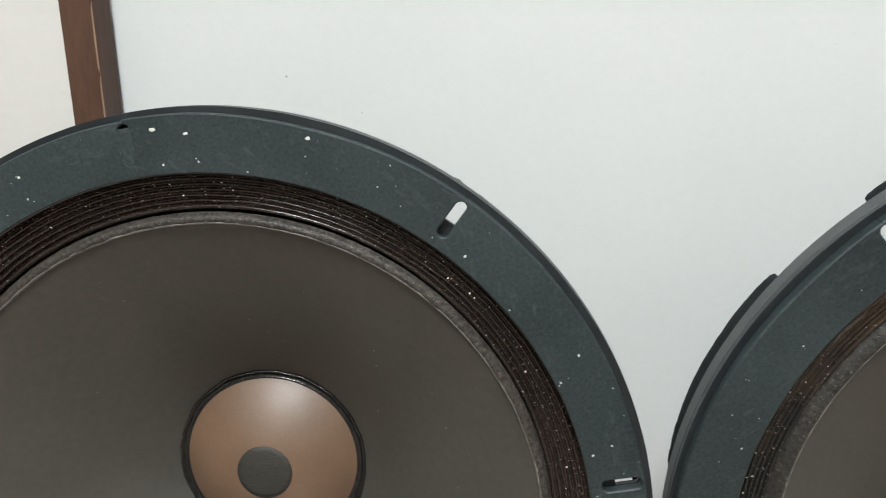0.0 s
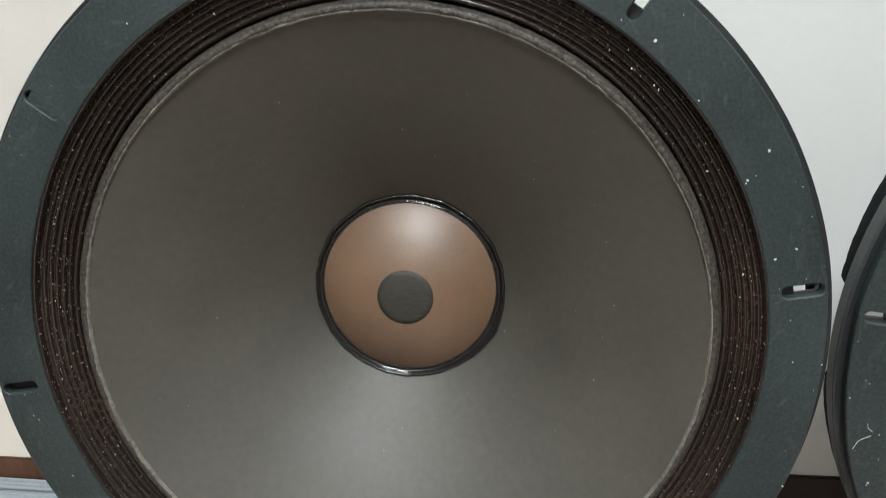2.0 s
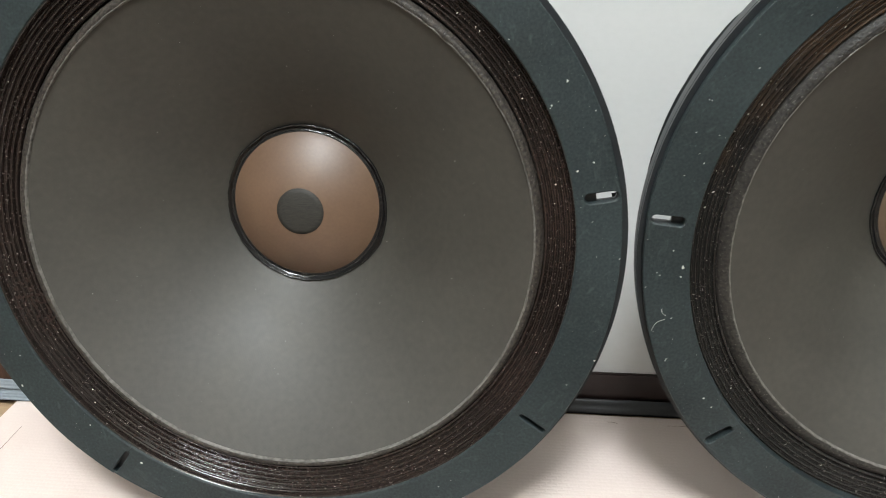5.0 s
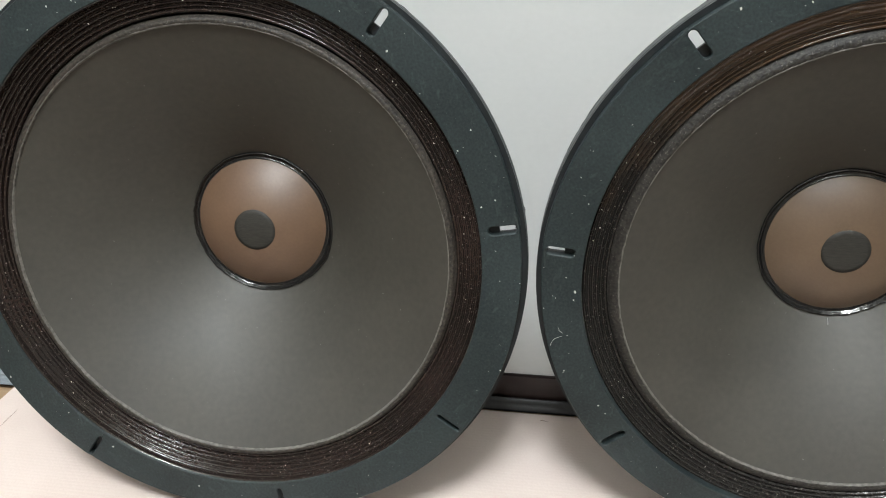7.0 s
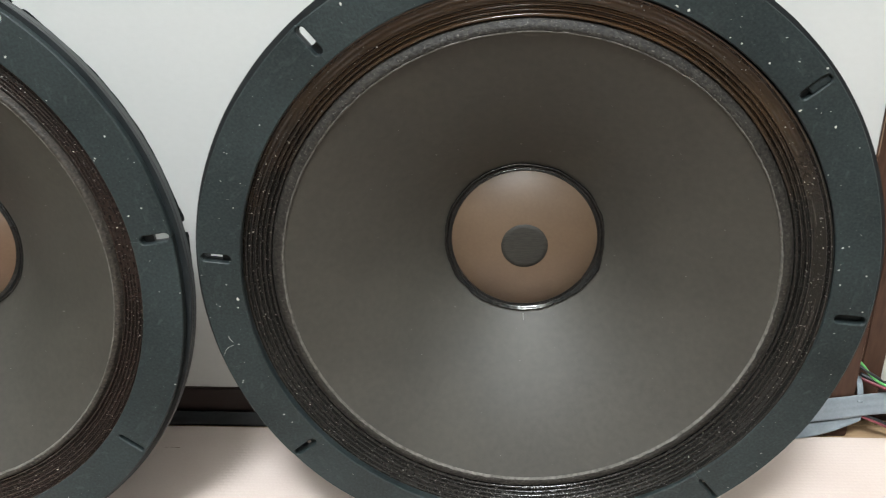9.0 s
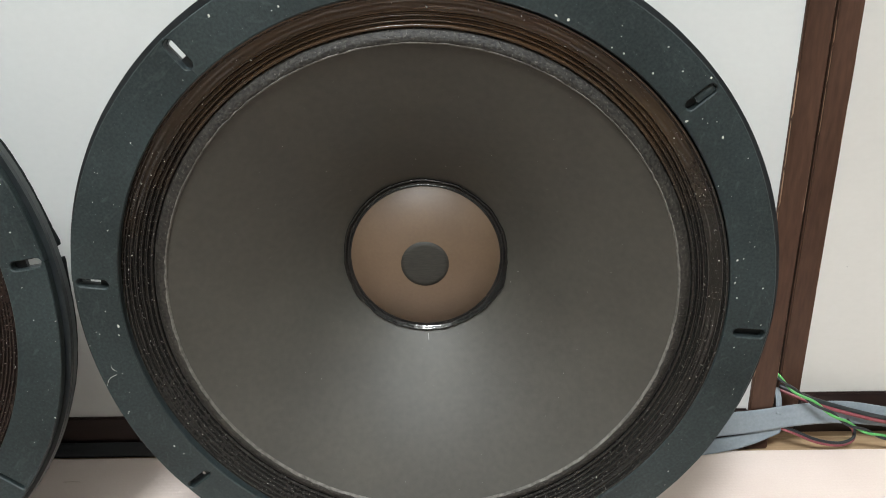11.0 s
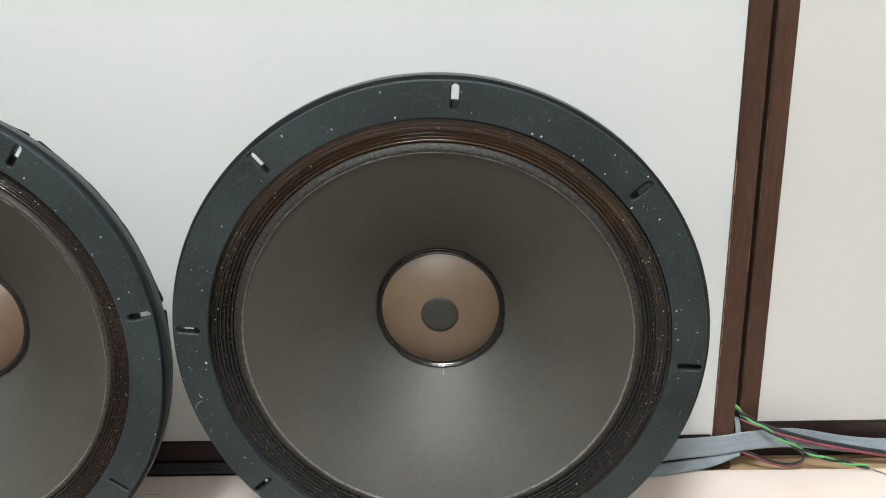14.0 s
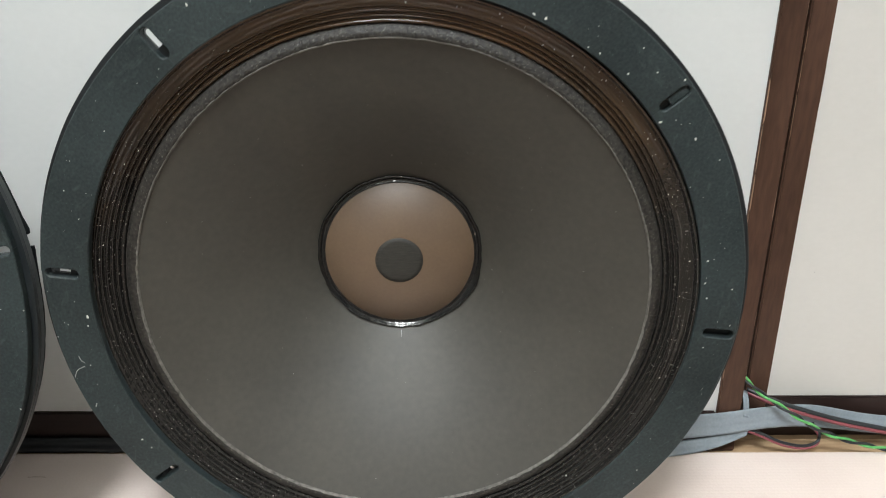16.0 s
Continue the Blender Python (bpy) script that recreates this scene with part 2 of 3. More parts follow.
M_BARE = surface("tinned_wire", (0.24, 0.22, 0.19), (0.36, 0.33, 0.29), rough=0.45, metal=0.2, scale=90)
M_WALL = surface("room_plaster", (0.27, 0.25, 0.22), (0.33, 0.31, 0.28), rough=0.85, scale=8, fine=200)
M_CEIL = surface("ceiling_board", (0.70, 0.68, 0.63), (0.78, 0.76, 0.71), rough=0.8, scale=8, fine=200, stretch=(0.1, 1, 1))
M_SCREEN = surface("dust_screen", (0.010, 0.0098, 0.0085), (0.046, 0.043, 0.036), rough=0.65, scale=800, fine=2600, stretch=(0.08, 1, 1), bump=0.4, depth=0.0002, mix_fine=0.6)


# ---- mesh helpers ----
def mesh_of(name, bm, material, smooth=False):
    me = bpy.data.meshes.new(name)
    bm.normal_update()
    bm.to_mesh(me)
    bm.free()
    me.materials.append(material)
    if smooth:
        me.shade_smooth()
    return me


def part(name, bm, material, parent, label="", smooth=False):
    """One mesh object under a thing or under a part."""
    ob = new(name, mesh_of(name, bm, material, smooth))
    ob.parent = parent
    return tagged(ob, label)


def thing(name, m, label, category, group="", kind=""):
    ob = new(name)
    ob.matrix_world = m
    return tagged(ob, label, category, group, kind)


def box(lo, hi, bevel=0.0, segments=1):
    bm = bmesh.new()
    bmesh.ops.create_cube(bm, size=1.0)
    for v in bm.verts:
        v.co = Vector([lo[i] + (v.co[i] + 0.5) * (hi[i] - lo[i]) for i in range(3)])
    if bevel:
        bmesh.ops.bevel(bm, geom=bm.edges[:], offset=bevel, segments=segments, affect="EDGES")
    return bm


def lathe(profile, steps=192, wobble=None, closed=False):
    """Turns a profile of (radius, z) round the local z axis. wobble(angle, index) gives a shift in radius and z."""
    bm = bmesh.new()
    rings = []
    for k in range(steps):
        a = 2 * math.pi * k / steps
        ring = []
        for i, (r, z) in enumerate(profile):
            dr, dz = wobble(a, i) if wobble else (0, 0)
            ring.append(bm.verts.new(((r + dr) * math.cos(a), (r + dr) * math.sin(a), z + dz)))
        rings.append(ring)
    n = len(profile)
    for k in range(steps):
        p, q = rings[k], rings[(k + 1) % steps]
        for i in range(n if closed else n - 1):
            j = (i + 1) % n
            bm.faces.new((p[i], q[i], q[j], p[j]))
    bmesh.ops.recalc_face_normals(bm, faces=bm.faces[:])
    return bm


def noise_at(*xyz):
    return noise.noise(Vector(xyz))


def tube(points, radius, sides=10, bm=None):
    """A round cable along a smooth line through the points."""
    bm = bm or bmesh.new()
    line = smooth_line(points)
    rings = []
    up = Vector((0.13, 0.31, 0.94))
    for i, p in enumerate(line):
        t = (line[min(i + 1, len(line) - 1)] - line[max(i - 1, 0)]).normalized()
        s = t.cross(up).normalized()
        w = s.cross(t)
        rings.append([bm.verts.new(p + radius * (math.cos(2 * math.pi * k / sides) * s + math.sin(2 * math.pi * k / sides) * w)) for k in range(sides)])
    for a, b in zip(rings, rings[1:]):
        for k in range(sides):
            bm.faces.new((a[k], a[(k + 1) % sides], b[(k + 1) % sides], b[k]))
    bm.faces.new(rings[0][::-1]), bm.faces.new(rings[-1])
    bmesh.ops.recalc_face_normals(bm, faces=bm.faces[:])
    return bm


def smooth_line(points, per=10):
    p = [Vector(q) for q in points]
    out = []
    for i in range(len(p) - 1):
        a, b, c, d = p[max(i - 1, 0)], p[i], p[i + 1], p[min(i + 2, len(p) - 1)]
        for k in range(per):
            u = k / per
            out.append(0.5 * (2 * b + (c - a) * u + (2 * a - 5 * b + 4 * c - d) * u * u + (3 * b - a - 3 * c + d) * u ** 3))
    return out + [p[-1]]


def ribbon(lower, upper, cores=6, thick=0.0007):
    """A flat many-core cable between two edge lines; its cores show as ridges along it."""
    bm = bmesh.new()
    lo, hi = smooth_line(lower), smooth_line(upper)
    cols = cores * 4
    rings = []
    for i in range(len(lo)):
        t = lo[min(i + 1, len(lo) - 1)] - lo[max(i - 1, 0)]
        w = hi[i] - lo[i]
        nrm = t.cross(w).normalized()
        front, back = [], []
        for c in range(cols + 1):
            u = c / cols
            h = thick * (0.5 + 0.5 * abs(math.sin(math.pi * u * cores)))
            front.append(bm.verts.new(lo[i] + w * u + nrm * h))
            back.append(bm.verts.new(lo[i] + w * u - nrm * h))
        rings.append(front + back[::-1])
    m = len(rings[0])
    for a, b in zip(rings, rings[1:]):
        for k in range(m):
            bm.faces.new((a[k], a[(k + 1) % m], b[(k + 1) % m], b[k]))
    bm.faces.new(rings[0][::-1]), bm.faces.new(rings[-1])
    bmesh.ops.recalc_face_normals(bm, faces=bm.faces[:])
    return bm


# ---- the room ----
def structure(name, bm, material, label, category):
    return tagged(new(name, mesh_of(name, bm, material)), label, category, kind="structure")


# All but the pale board is unseen; the tones here set the bounced light.
structure("floor", box((-1.9, -2.4, -0.05), (2.1, 0.198, -0.005)), M_FLOOR, "unseen floor, dark brown to cut bounced light", "floor")
structure("floor_board", box((-1.9, 0.20, -0.05), (2.1, 0.4355, -0.005)), M_SILL, "bare pale wooden board under the mat", "floor")
structure("ceiling", box((-1.9, -2.4, 2.35), (2.1, 0.9, 2.40)), M_CEIL, "pale wooden ceiling boards", "ceiling")
structure("wall_south", box((-1.9, -2.45, -0.05), (2.1, -2.402, 2.35)), M_WALL, "plain pale plaster wall", "wall")
structure("wall_west", box((-1.95, -2.45, -0.05), (-1.902, 0.9, 2.35)), M_WALL, "plain pale plaster wall", "wall")
structure("wall_east", box((2.102, -2.45, -0.05), (2.15, 0.9, 2.35)), M_WALL, "plain pale plaster wall", "wall")
structure("wall_north", box((-1.9, 0.440, 1.80), (2.1, 0.510, 2.35)), M_WALL, "plain pale plaster wall above the sliding doors", "wall")
# Near-black: the shade behind the gap between the doors is put into its colour.
structure("closet_back", box((-1.9, 0.86, -0.05), (2.1, 0.90, 1.80)), M_RAIL, "closet back, near-black for the shade in the door gap", "wall")

# the sill with its three door grooves
sill = thing("sill", pose(0, 0, 0), "bare pale wooden sill with grooves under sliding doors", "sill", kind="structure")
for y0, y1 in ((0.4365, 0.4405), (0.4545, 0.4640), (0.4790, 0.4870), (0.5040, 0.5200)):
    part("ridge", box((-1.9, y0, -0.02), (2.1, y1, -0.005), 0.0006), M_SILL, sill)
part("groove_bed", box((-1.9, 0.4366, -0.05), (2.1, 0.5195, -0.0056)), M_SILL, sill)


def sliding_door(name, x0, x1, y, stile, rail_mat, paper, label):
    """A paper-covered sliding door: paper field, two stiles with worn arrises, a rail below and above."""
    top, thick = 1.79, 0.0215
    door = thing(name, pose(x0, y, 0), label, "sliding door", kind="structure")
    w = x1 - x0
    part("paper", box((stile - 0.002, 0.0030, 0.02), (w - stile + 0.002, thick - 0.003, top - 0.02)), paper, door, "off-white paper")
    for sx in (0.0, w - stile):
        st = part("stile", box((sx, 0, -0.0050), (sx + stile, thick, top), 0.0010, 2), M_STILE, door, "brown lacquered stile")
        bm = bmesh.new()
        for ex, sgn in ((sx, 1), (sx + stile, -1)):
            z = 0.0
            while z < 0.75:
                h = 0.015 + 0.05 * abs(noise_at(x0 + ex, z * 9, 3.1))
                if noise_at(ex * 31 + x0, z * 14, 7.7) > -0.12:
                    wd = 0.0005 + 0.0011 * abs(noise_at(ex * 5, z * 40, 1.3))
                    a = [bm.verts.new(p) for p in ((ex + sgn * 0.0002, -0.00012 + 0.0007, z), (ex + sgn * wd, -0.00025, z + 0.004), (ex + sgn * wd * 0.8, -0.00025, z + h - 0.004), (ex + sgn * 0.0002, -0.00012 + 0.0007, z + h))]
                    bm.faces.new(a)
                z += h
        if len(bm.faces):
            part("worn_arris", bm, M_WORN, st, "chipped pale edge wear")
        else:
            bm.free()
    part("bottom_rail", box((stile + 0.0005, 0.0006, -0.0075), (w - stile - 0.0005, thick - 0.001, 0.0318), 0.0012, 2), rail_mat, door, "dark lacquered bottom rail")
    part("top_rail", box((stile + 0.0005, 0.0006, top - 0.03), (w - stile - 0.0005, thick - 0.001, top - 0.001), 0.0012, 2), rail_mat, door)
    return door


sliding_door("door_1", -1.12, -0.2182, 0.4405, 0.0188, M_STILE, M_PAPER_WARM, "off-white sliding door with brown stiles and rail")
sliding_door("door_2", -0.30, 0.5390, 0.4630, 0.0190, M_RAIL, M_PAPER, "off-white sliding door with brown stiles and near-black rail")
sliding_door("door_3", 0.5515, 1.45, 0.4862, 0.0182, M_RAIL, M_PAPER_WARM, "off-white sliding door set back, brown stiles, near-black rail")


for door, x, z, size in (("door_2", -0.1214, 0.3907, 0.0009), ("door_2", -0.0786, 0.3698, 0.0004), ("door_3", 0.5912, 0.1430, 0.0006)):
    d = bpy.data.objects[door]
    bm = bmesh.new()
    rng = random.Random(x)
    ring = [bm.verts.new((x - d.matrix_world.translation.x + size * rng.uniform(0.6, 1.2) * math.cos(k), 0.0028, z + size * rng.uniform(0.6, 1.2) * math.sin(k))) for k in (0, 1.1, 2.2, 3.3, 4.3, 5.3)]
    bm.faces.new(ring)
    part("fly_speck", bm, M_SPECK, d, "small dark speck on the paper")


# the pale mat that the loudspeakers stand on
def floor_mat():
    bm = bmesh.new()
    outline = [(-0.387, 0.21), (1.3, 0.21), (1.3, 0.4545), (-0.20, 0.4560), (-0.235, 0.4362), (-0.390, 0.4352)]
    vs = [bm.verts.new((x, y, 0)) for x, y in outline]
    f = bm.faces.new(vs)
    r = bmesh.ops.extrude_face_region(bm, geom=[f])
    for v in [g for g in r["geom"] if isinstance(g, bmesh.types.BMVert)]:
        v.co.z -= 0.0046
    bmesh.ops.recalc_face_normals(bm, faces=bm.faces[:])
    bmesh.ops.bevel(bm, geom=[e for e in bm.edges if all(v.co.z > -0.001 for v in e.verts)], offset=0.0012, segments=2, affect="EDGES")
    mat = tagged(new("floor_mat", mesh_of("floor_mat", bm, M_MAT)), "pale pinkish ribbed woven mat on the floor", "mat", kind="structure")
    return mat


floor_mat()

# ---- the loudspeakers ----
RIM, HALF, GAP = 0.1940, 0.0026, 0.00002  # gasket radius; half a bolt slot's width; half a joint
SLOT_IN, SLOT_OUT, INNER = 0.1719, 0.1892, 0.1664
THICK = 0.0055
EDGE = 0.1914  # outer radius of the front gasket, inside the rim


def gasket_segment_mesh(seed, first, last):
    """One eighth of the gasket, from the middle of one bolt slot to the middle of the next; its outer edge is cut unevenly."""
    def edge(u):
        return EDGE - 0.0007 + 0.0011 * noise_at(u * 2.3, seed * 3.7, 0.4) + 0.0004 * (2 * u - 1) ** 2

    def end(u):
        half = last if u else first
        pts = [(INNER, GAP), (SLOT_IN + 0.0001, GAP)]
        for k in range(1, 6):
            f = math.pi / 2 * k / 5
            pts.append((SLOT_IN + half - half * math.cos(f), max(GAP, half * math.sin(f))))
        for k in range(5):
            f = math.pi / 2 * k / 5
            pts.append((SLOT_OUT - half + half * math.sin(f), max(GAP, half * math.cos(f))))
        return pts + [(SLOT_OUT, GAP), (edge(u) - 0.0003, GAP), (edge(u), 0.0006)]
    step, n = math.pi / 4, 26
    outline = [(r, o / r) for r, o in end(0)]
    outline += [(edge(k / n), step * k / n) for k in range(1, n)]
    outline += [(r, step - o / r) for r, o in reversed(end(1))]
    outline += [(INNER, step * k / n) for k in range(n - 1, 0, -1)]
    bm = bmesh.new()
    vs = [bm.verts.new((r * math.cos(a), r * math.sin(a), 0)) for r, a in outline]
    face = bm.faces.new(vs)
    if face.normal.z < 0:
        face.normal_flip()
    bm.normal_update()
    r = bmesh.ops.extrude_face_region(bm, geom=[face])
    for v in [g for g in r["geom"] if isinstance(g, bmesh.types.BMVert)]:
        v.co.z -= THICK
    bmesh.ops.recalc_face_normals(bm, faces=bm.faces[:])
    def at_joint(v):
        r, a = math.hypot(v.co.x, v.co.y), math.atan2(v.co.y, v.co.x)
        return min(abs(a), abs(a - step)) * r < 3 * GAP
    top = [e for e in bm.edges if all(abs(v.co.z) < 1e-6 for v in e.verts) and not all(at_joint(v) for v in e.verts)]
    bmesh.ops.bevel(bm, geom=top, offset=0.0006, segments=1, affect="EDGES", clamp_overlap=True)
    return mesh_of("gasket_segment", bm, M_GASKET)


RIDGES = 5
ROLL = [(0.1494, -0.0134), (0.1498, -0.0120), (0.1503, -0.0109), (0.1509, -0.0104), (0.1515, -0.0106), (0.1520, -0.0113)]


def ridge_height(u):
    return (0.0010 - 0.0002 * u) * math.sin(2 * math.pi * RIDGES * u - math.pi / 2)


def surround_profile():
    """From inside: a smooth roll, five tight ridges, then a short steep rise to the gasket."""
    pts = ROLL[:]
    inner, outer = 0.1523, 0.1650
    for k in range(RIDGES * 8 + 1):
        u = k / (RIDGES * 8)
        pts.append((inner + u * (outer - inner), -0.0116 + 0.0058 * u + ridge_height(u)))
    return pts + [(0.1653, -0.0050), (0.1658, -0.0032), (0.1662, -0.0017), (0.1670, -0.0014)]


def cone_profile(neck, edge):
    pts = []
    for k in range(33):
        u = k / 32
        r = 0.0485 + u * (edge - 0.0485)
        straight = -neck + u * (neck - 0.0106)
        pts.append((r, straight + 0.0050 * math.sin(math.pi * u) ** 1.0))
    return pts


def flange_mesh(slots, open_slots, seed):
    """The basket's rim: a ring with bolt slots where they are open."""
    bm = bmesh.new()
    steps = 360
    def outer(a):
        return 0.1938 + 0.00012 * noise_at(12 * math.cos(a), 12 * math.sin(a), seed)
    half = 0.0025 / 0.182
    def end(a):
        off = min([abs((a - s + math.pi) % (2 * math.pi) - math.pi) for s in open_slots] + [1.0]) / half
        return 0.1864 + 0.0024 * math.sqrt(max(0.0, 1 - off * off))
    stations = [lambda a: 0.1669, lambda a: 0.1782, end, outer]
    angles = []
    for k in range(steps):
        angles.append(2 * math.pi * k / steps)
    for s in open_slots:
        angles = [a for a in angles if abs((a - s + math.pi) % (2 * math.pi) - math.pi) > half * 1.3]
        angles += [(s + f * half) % (2 * math.pi) for f in (-1, -0.92, -0.7, -0.35, 0, 0.35, 0.7, 0.92, 1)]
    angles.sort()
    grid = [[bm.verts.new((f(a) * math.cos(a), f(a) * math.sin(a), -THICK)) for f in stations] for a in angles]
    for k, a in enumerate(angles):
        b = angles[(k + 1) % len(angles)]
        mid = a + ((b - a) % (2 * math.pi)) / 2
        off = min([abs((mid - s + math.pi) % (2 * math.pi) - math.pi) * 0.182 for s in open_slots] + [1.0])
        p, q = grid[k], grid[(k + 1) % len(angles)]
        for i in range(3):
            if not (i == 1 and off < 0.0025):
                bm.faces.new((p[i], p[i + 1], q[i + 1], q[i]))
    r = bmesh.ops.extrude_face_region(bm, geom=bm.faces[:])
    for v in [g for g in r["geom"] if isinstance(g, bmesh.types.BMVert)]:
        v.co.z -= 0.0026
    bmesh.ops.recalc_face_normals(bm, faces=bm.faces[:])
    return bm


def rear_gasket_mesh(seed, a0, a1, front, back, radius, flare):
    """One rough-edged arc of packing behind the rim, between two bolts."""
    bm = bmesh.new()
    n = 60
    rows = []
    for k in range(n + 1):
        a = a0 + (a1 - a0) * k / n
        out = radius + 0.0017 * math.sin(math.pi * k / n) ** 0.5 + flare * abs(2 * k / n - 1) ** 8 + 0.0003 * noise_at(a * 25, seed, 0.5) + 0.0002 * noise_at(a * 90, seed, 2.5)
        if k in (0, n):
            out -= 0.0006
        rows.append([bm.verts.new((r * math.cos(a), r * math.sin(a), z)) for r, z in ((0.1870, front), (out, front), (out + 0.0001, 0.4 * front + 0.6 * back), (out - 0.0004, back), (0.1870, back))])
    for p, q in zip(rows, rows[1:]):
        for i in range(5):
            bm.faces.new((p[i], p[(i + 1) % 5], q[(i + 1) % 5], q[i]))
    bm.faces.new(rows[0]), bm.faces.new(rows[-1][::-1])
    bmesh.ops.recalc_face_normals(bm, faces=bm.faces[:])
    return mesh_of("rear_gasket_segment", bm, M_CORK)


def fleck(bm, rng, r, a, z, size):
    """A small splash of paint: an uneven raised flake."""
    n = rng.choice((5, 6, 7))
    c = Vector((r * math.cos(a), r * math.sin(a), z))
    turn = rng.uniform(0, 6.28)
    long = rng.uniform(1.0, 1.9)
    ring = []
    for k in range(n):
        f = 2 * math.pi * k / n
        d = size * rng.uniform(0.7, 1.2)
        x, y = d * long * math.cos(f), d * math.sin(f)
        ring.append(bm.verts.new(c + Vector((x * math.cos(turn) - y * math.sin(turn), x * math.sin(turn) + y * math.cos(turn), 0))))
    tip = bm.verts.new(c + Vector((0, 0, 0.00018)))
    for k in range(n):
        bm.faces.new((ring[k], ring[(k + 1) % n], tip))


def loudspeaker(m, first_slot, closed, narrow, seed, known, arc, filled, tone, hairs, ring, power, seam_radius, lip_back, rear, label):
    """A bare woofer, facing local +z, with its centre RIM above the foot of its rim."""
    rng = random.Random(seed)
    ob = thing("woofer", m, label, "loudspeaker driver", "bare woofers standing by the doors")
    up = Matrix.Translation((0, RIM + 0.0008, 0))
    halves = [HALF * narrow.get(k, 1.0) for k in range(8)]
    slots = [radians(first_slot + 45 * k) % (2 * math.pi) for k in range(8)]

    def add(name, bm, material, label="", smooth=False, place=up):
        p = part(name, bm, material, ob, label, smooth)
        p.matrix_local = place
        return p

    low = Matrix.Translation((-0.0012 * tone, RIM - 0.0004, 0))  # the cone sits slightly low in its frame

    add("basket_rim", flange_mesh(slots, [s for k, s in enumerate(slots) if k not in closed], seed), M_FLANGE, "rough black enamelled metal rim")
    lip = [(0.1892, -THICK - 0.0026), (0.1936, -THICK - 0.0026), (0.1940, -THICK - 0.0030), (0.1940, lip_back + 0.0006), (0.1935, lip_back), (0.1892, lip_back)]
    add("rim_lip", lathe(lip, 240, closed=True), M_LIP, "turned-back metal lip, grey paled for the light on its side")
    basket = [(0.1690, -0.0082), (0.1650, -0.020), (0.160, -0.030), (0.150, -0.040), (0.092, -0.100), (0.086, -0.106), (0.080, -0.106), (0.086, -0.098), (0.146, -0.036), (0.156, -0.028), (0.1610, -0.020), (0.1660, -0.0082)]
    add("basket", lathe(basket, 96, closed=True), M_FLANGE, "black metal basket", True)
    magnet = [(0.0, -0.1055), (0.082, -0.1055), (0.084, -0.107), (0.084, -0.118), (0.092, -0.119), (0.0935, -0.1205), (0.0935, -0.1405), (0.092, -0.142), (0.080, -0.1425), (0.078, -0.1510), (0.0, -0.1515)]
    add("magnet", lathe(magnet, 96), M_FLANGE, "black magnet pot")

    def wob(a, i):
        """Uneven ridges; on the browned one the outer ridges are pressed flat over the top."""
        dr = 0.00025 * noise_at(14 * math.cos(a), 14 * math.sin(a), seed + i * 0.21) if i < len(ROLL) + RIDGES * 8 else 0.0
        dz = 0.00025 * noise_at(11 * math.cos(a), 11 * math.sin(a), seed + i * 0.17) + 0.0002 * noise_at(60 * math.cos(a), 60 * math.sin(a), seed + i * 0.4)
        if len(ROLL) <= i <= len(ROLL) + RIDGES * 8:
            u = (i - len(ROLL)) / (RIDGES * 8)
            top = min(1, max(0, (math.sin(a + 0.35) + 0.25 * noise_at(3 * math.cos(a), 3 * math.sin(a), seed)) * 1.6 + 0.4))
            dz -= tone * top * (0.10 + 0.78 * min(1, max(0, (u - 0.38) / 0.22))) * ridge_height(u)
        return dr, dz
    add("surround", lathe(surround_profile(), 288, wob), M_SURROUND[tone], "glossy brown-black corrugated surround", True, low if tone else up)

    def fray_wob(a, i):
        e = noise_at(40 * math.cos(a), 40 * math.sin(a), seed + i) + 0.6 * noise_at(130 * math.cos(a), 130 * math.sin(a), seed - i)
        return (0.0004 * e if i in (0, 1) else 0.0002 * e, 0.00012 * e)
    sr = seam_radius
    fray = [(sr + 0.0001, -0.0114), (sr + 0.0005, -0.0097), (sr + 0.0017, -0.0092), (sr + 0.0035, -0.0096), (0.1486, -0.0108), (0.1497, -0.0124)]
    add("cone_edge", lathe(fray, 720, fray_wob), M_FRAY[tone], "grey frayed paper edge", True, low)
    seam = [(sr - 0.0002, -0.0112), (sr + 0.0001, -0.0097), (sr + 0.0005, -0.0091), (sr + 0.0010, -0.0095)]

    def seam_wob(a, i):
        e = noise_at(22 * math.cos(a), 22 * math.sin(a), seed + 5) + 0.7 * noise_at(110 * math.cos(a), 110 * math.sin(a), seed + 9)
        return (0.0002 * e, -0.0002 + 0.0004 * e)
    add("cone_seam", lathe(seam, 720, seam_wob), M_SEAM, "pale torn seam line", True, low)
    add("cone", lathe(cone_profile(ring + 0.0025, sr + 0.0010), 192), M_CONE, "grey-brown woven paper cone", True, low)

    dome = []
    rad, high = 0.0478, ring - 0.0625
    bulge = lambda r: -0.0625 - high * (r / rad) ** power
    for k in range(21):
        r = rad * k / 20
        dome.append((r, bulge(r)))
    cap = add("dust_cap", lathe(dome, 96), M_CAP[tone], "brown paper dome", True, low)
    disc = []
    for k in range(6):
        r = 0.0148 * k / 5
        disc.append((r, bulge(r) + 0.0003))
    disc.append((0.0149, disc[-1][1] - 0.0004))
    part("vent_screen", lathe(disc, 64, lambda a, i: (0.00012 * noise_at(60 * math.cos(a), 60 * math.sin(a), seed) if i > 3 else 0, 0)), M_SCREEN, cap, "dark woven vent screen", True)

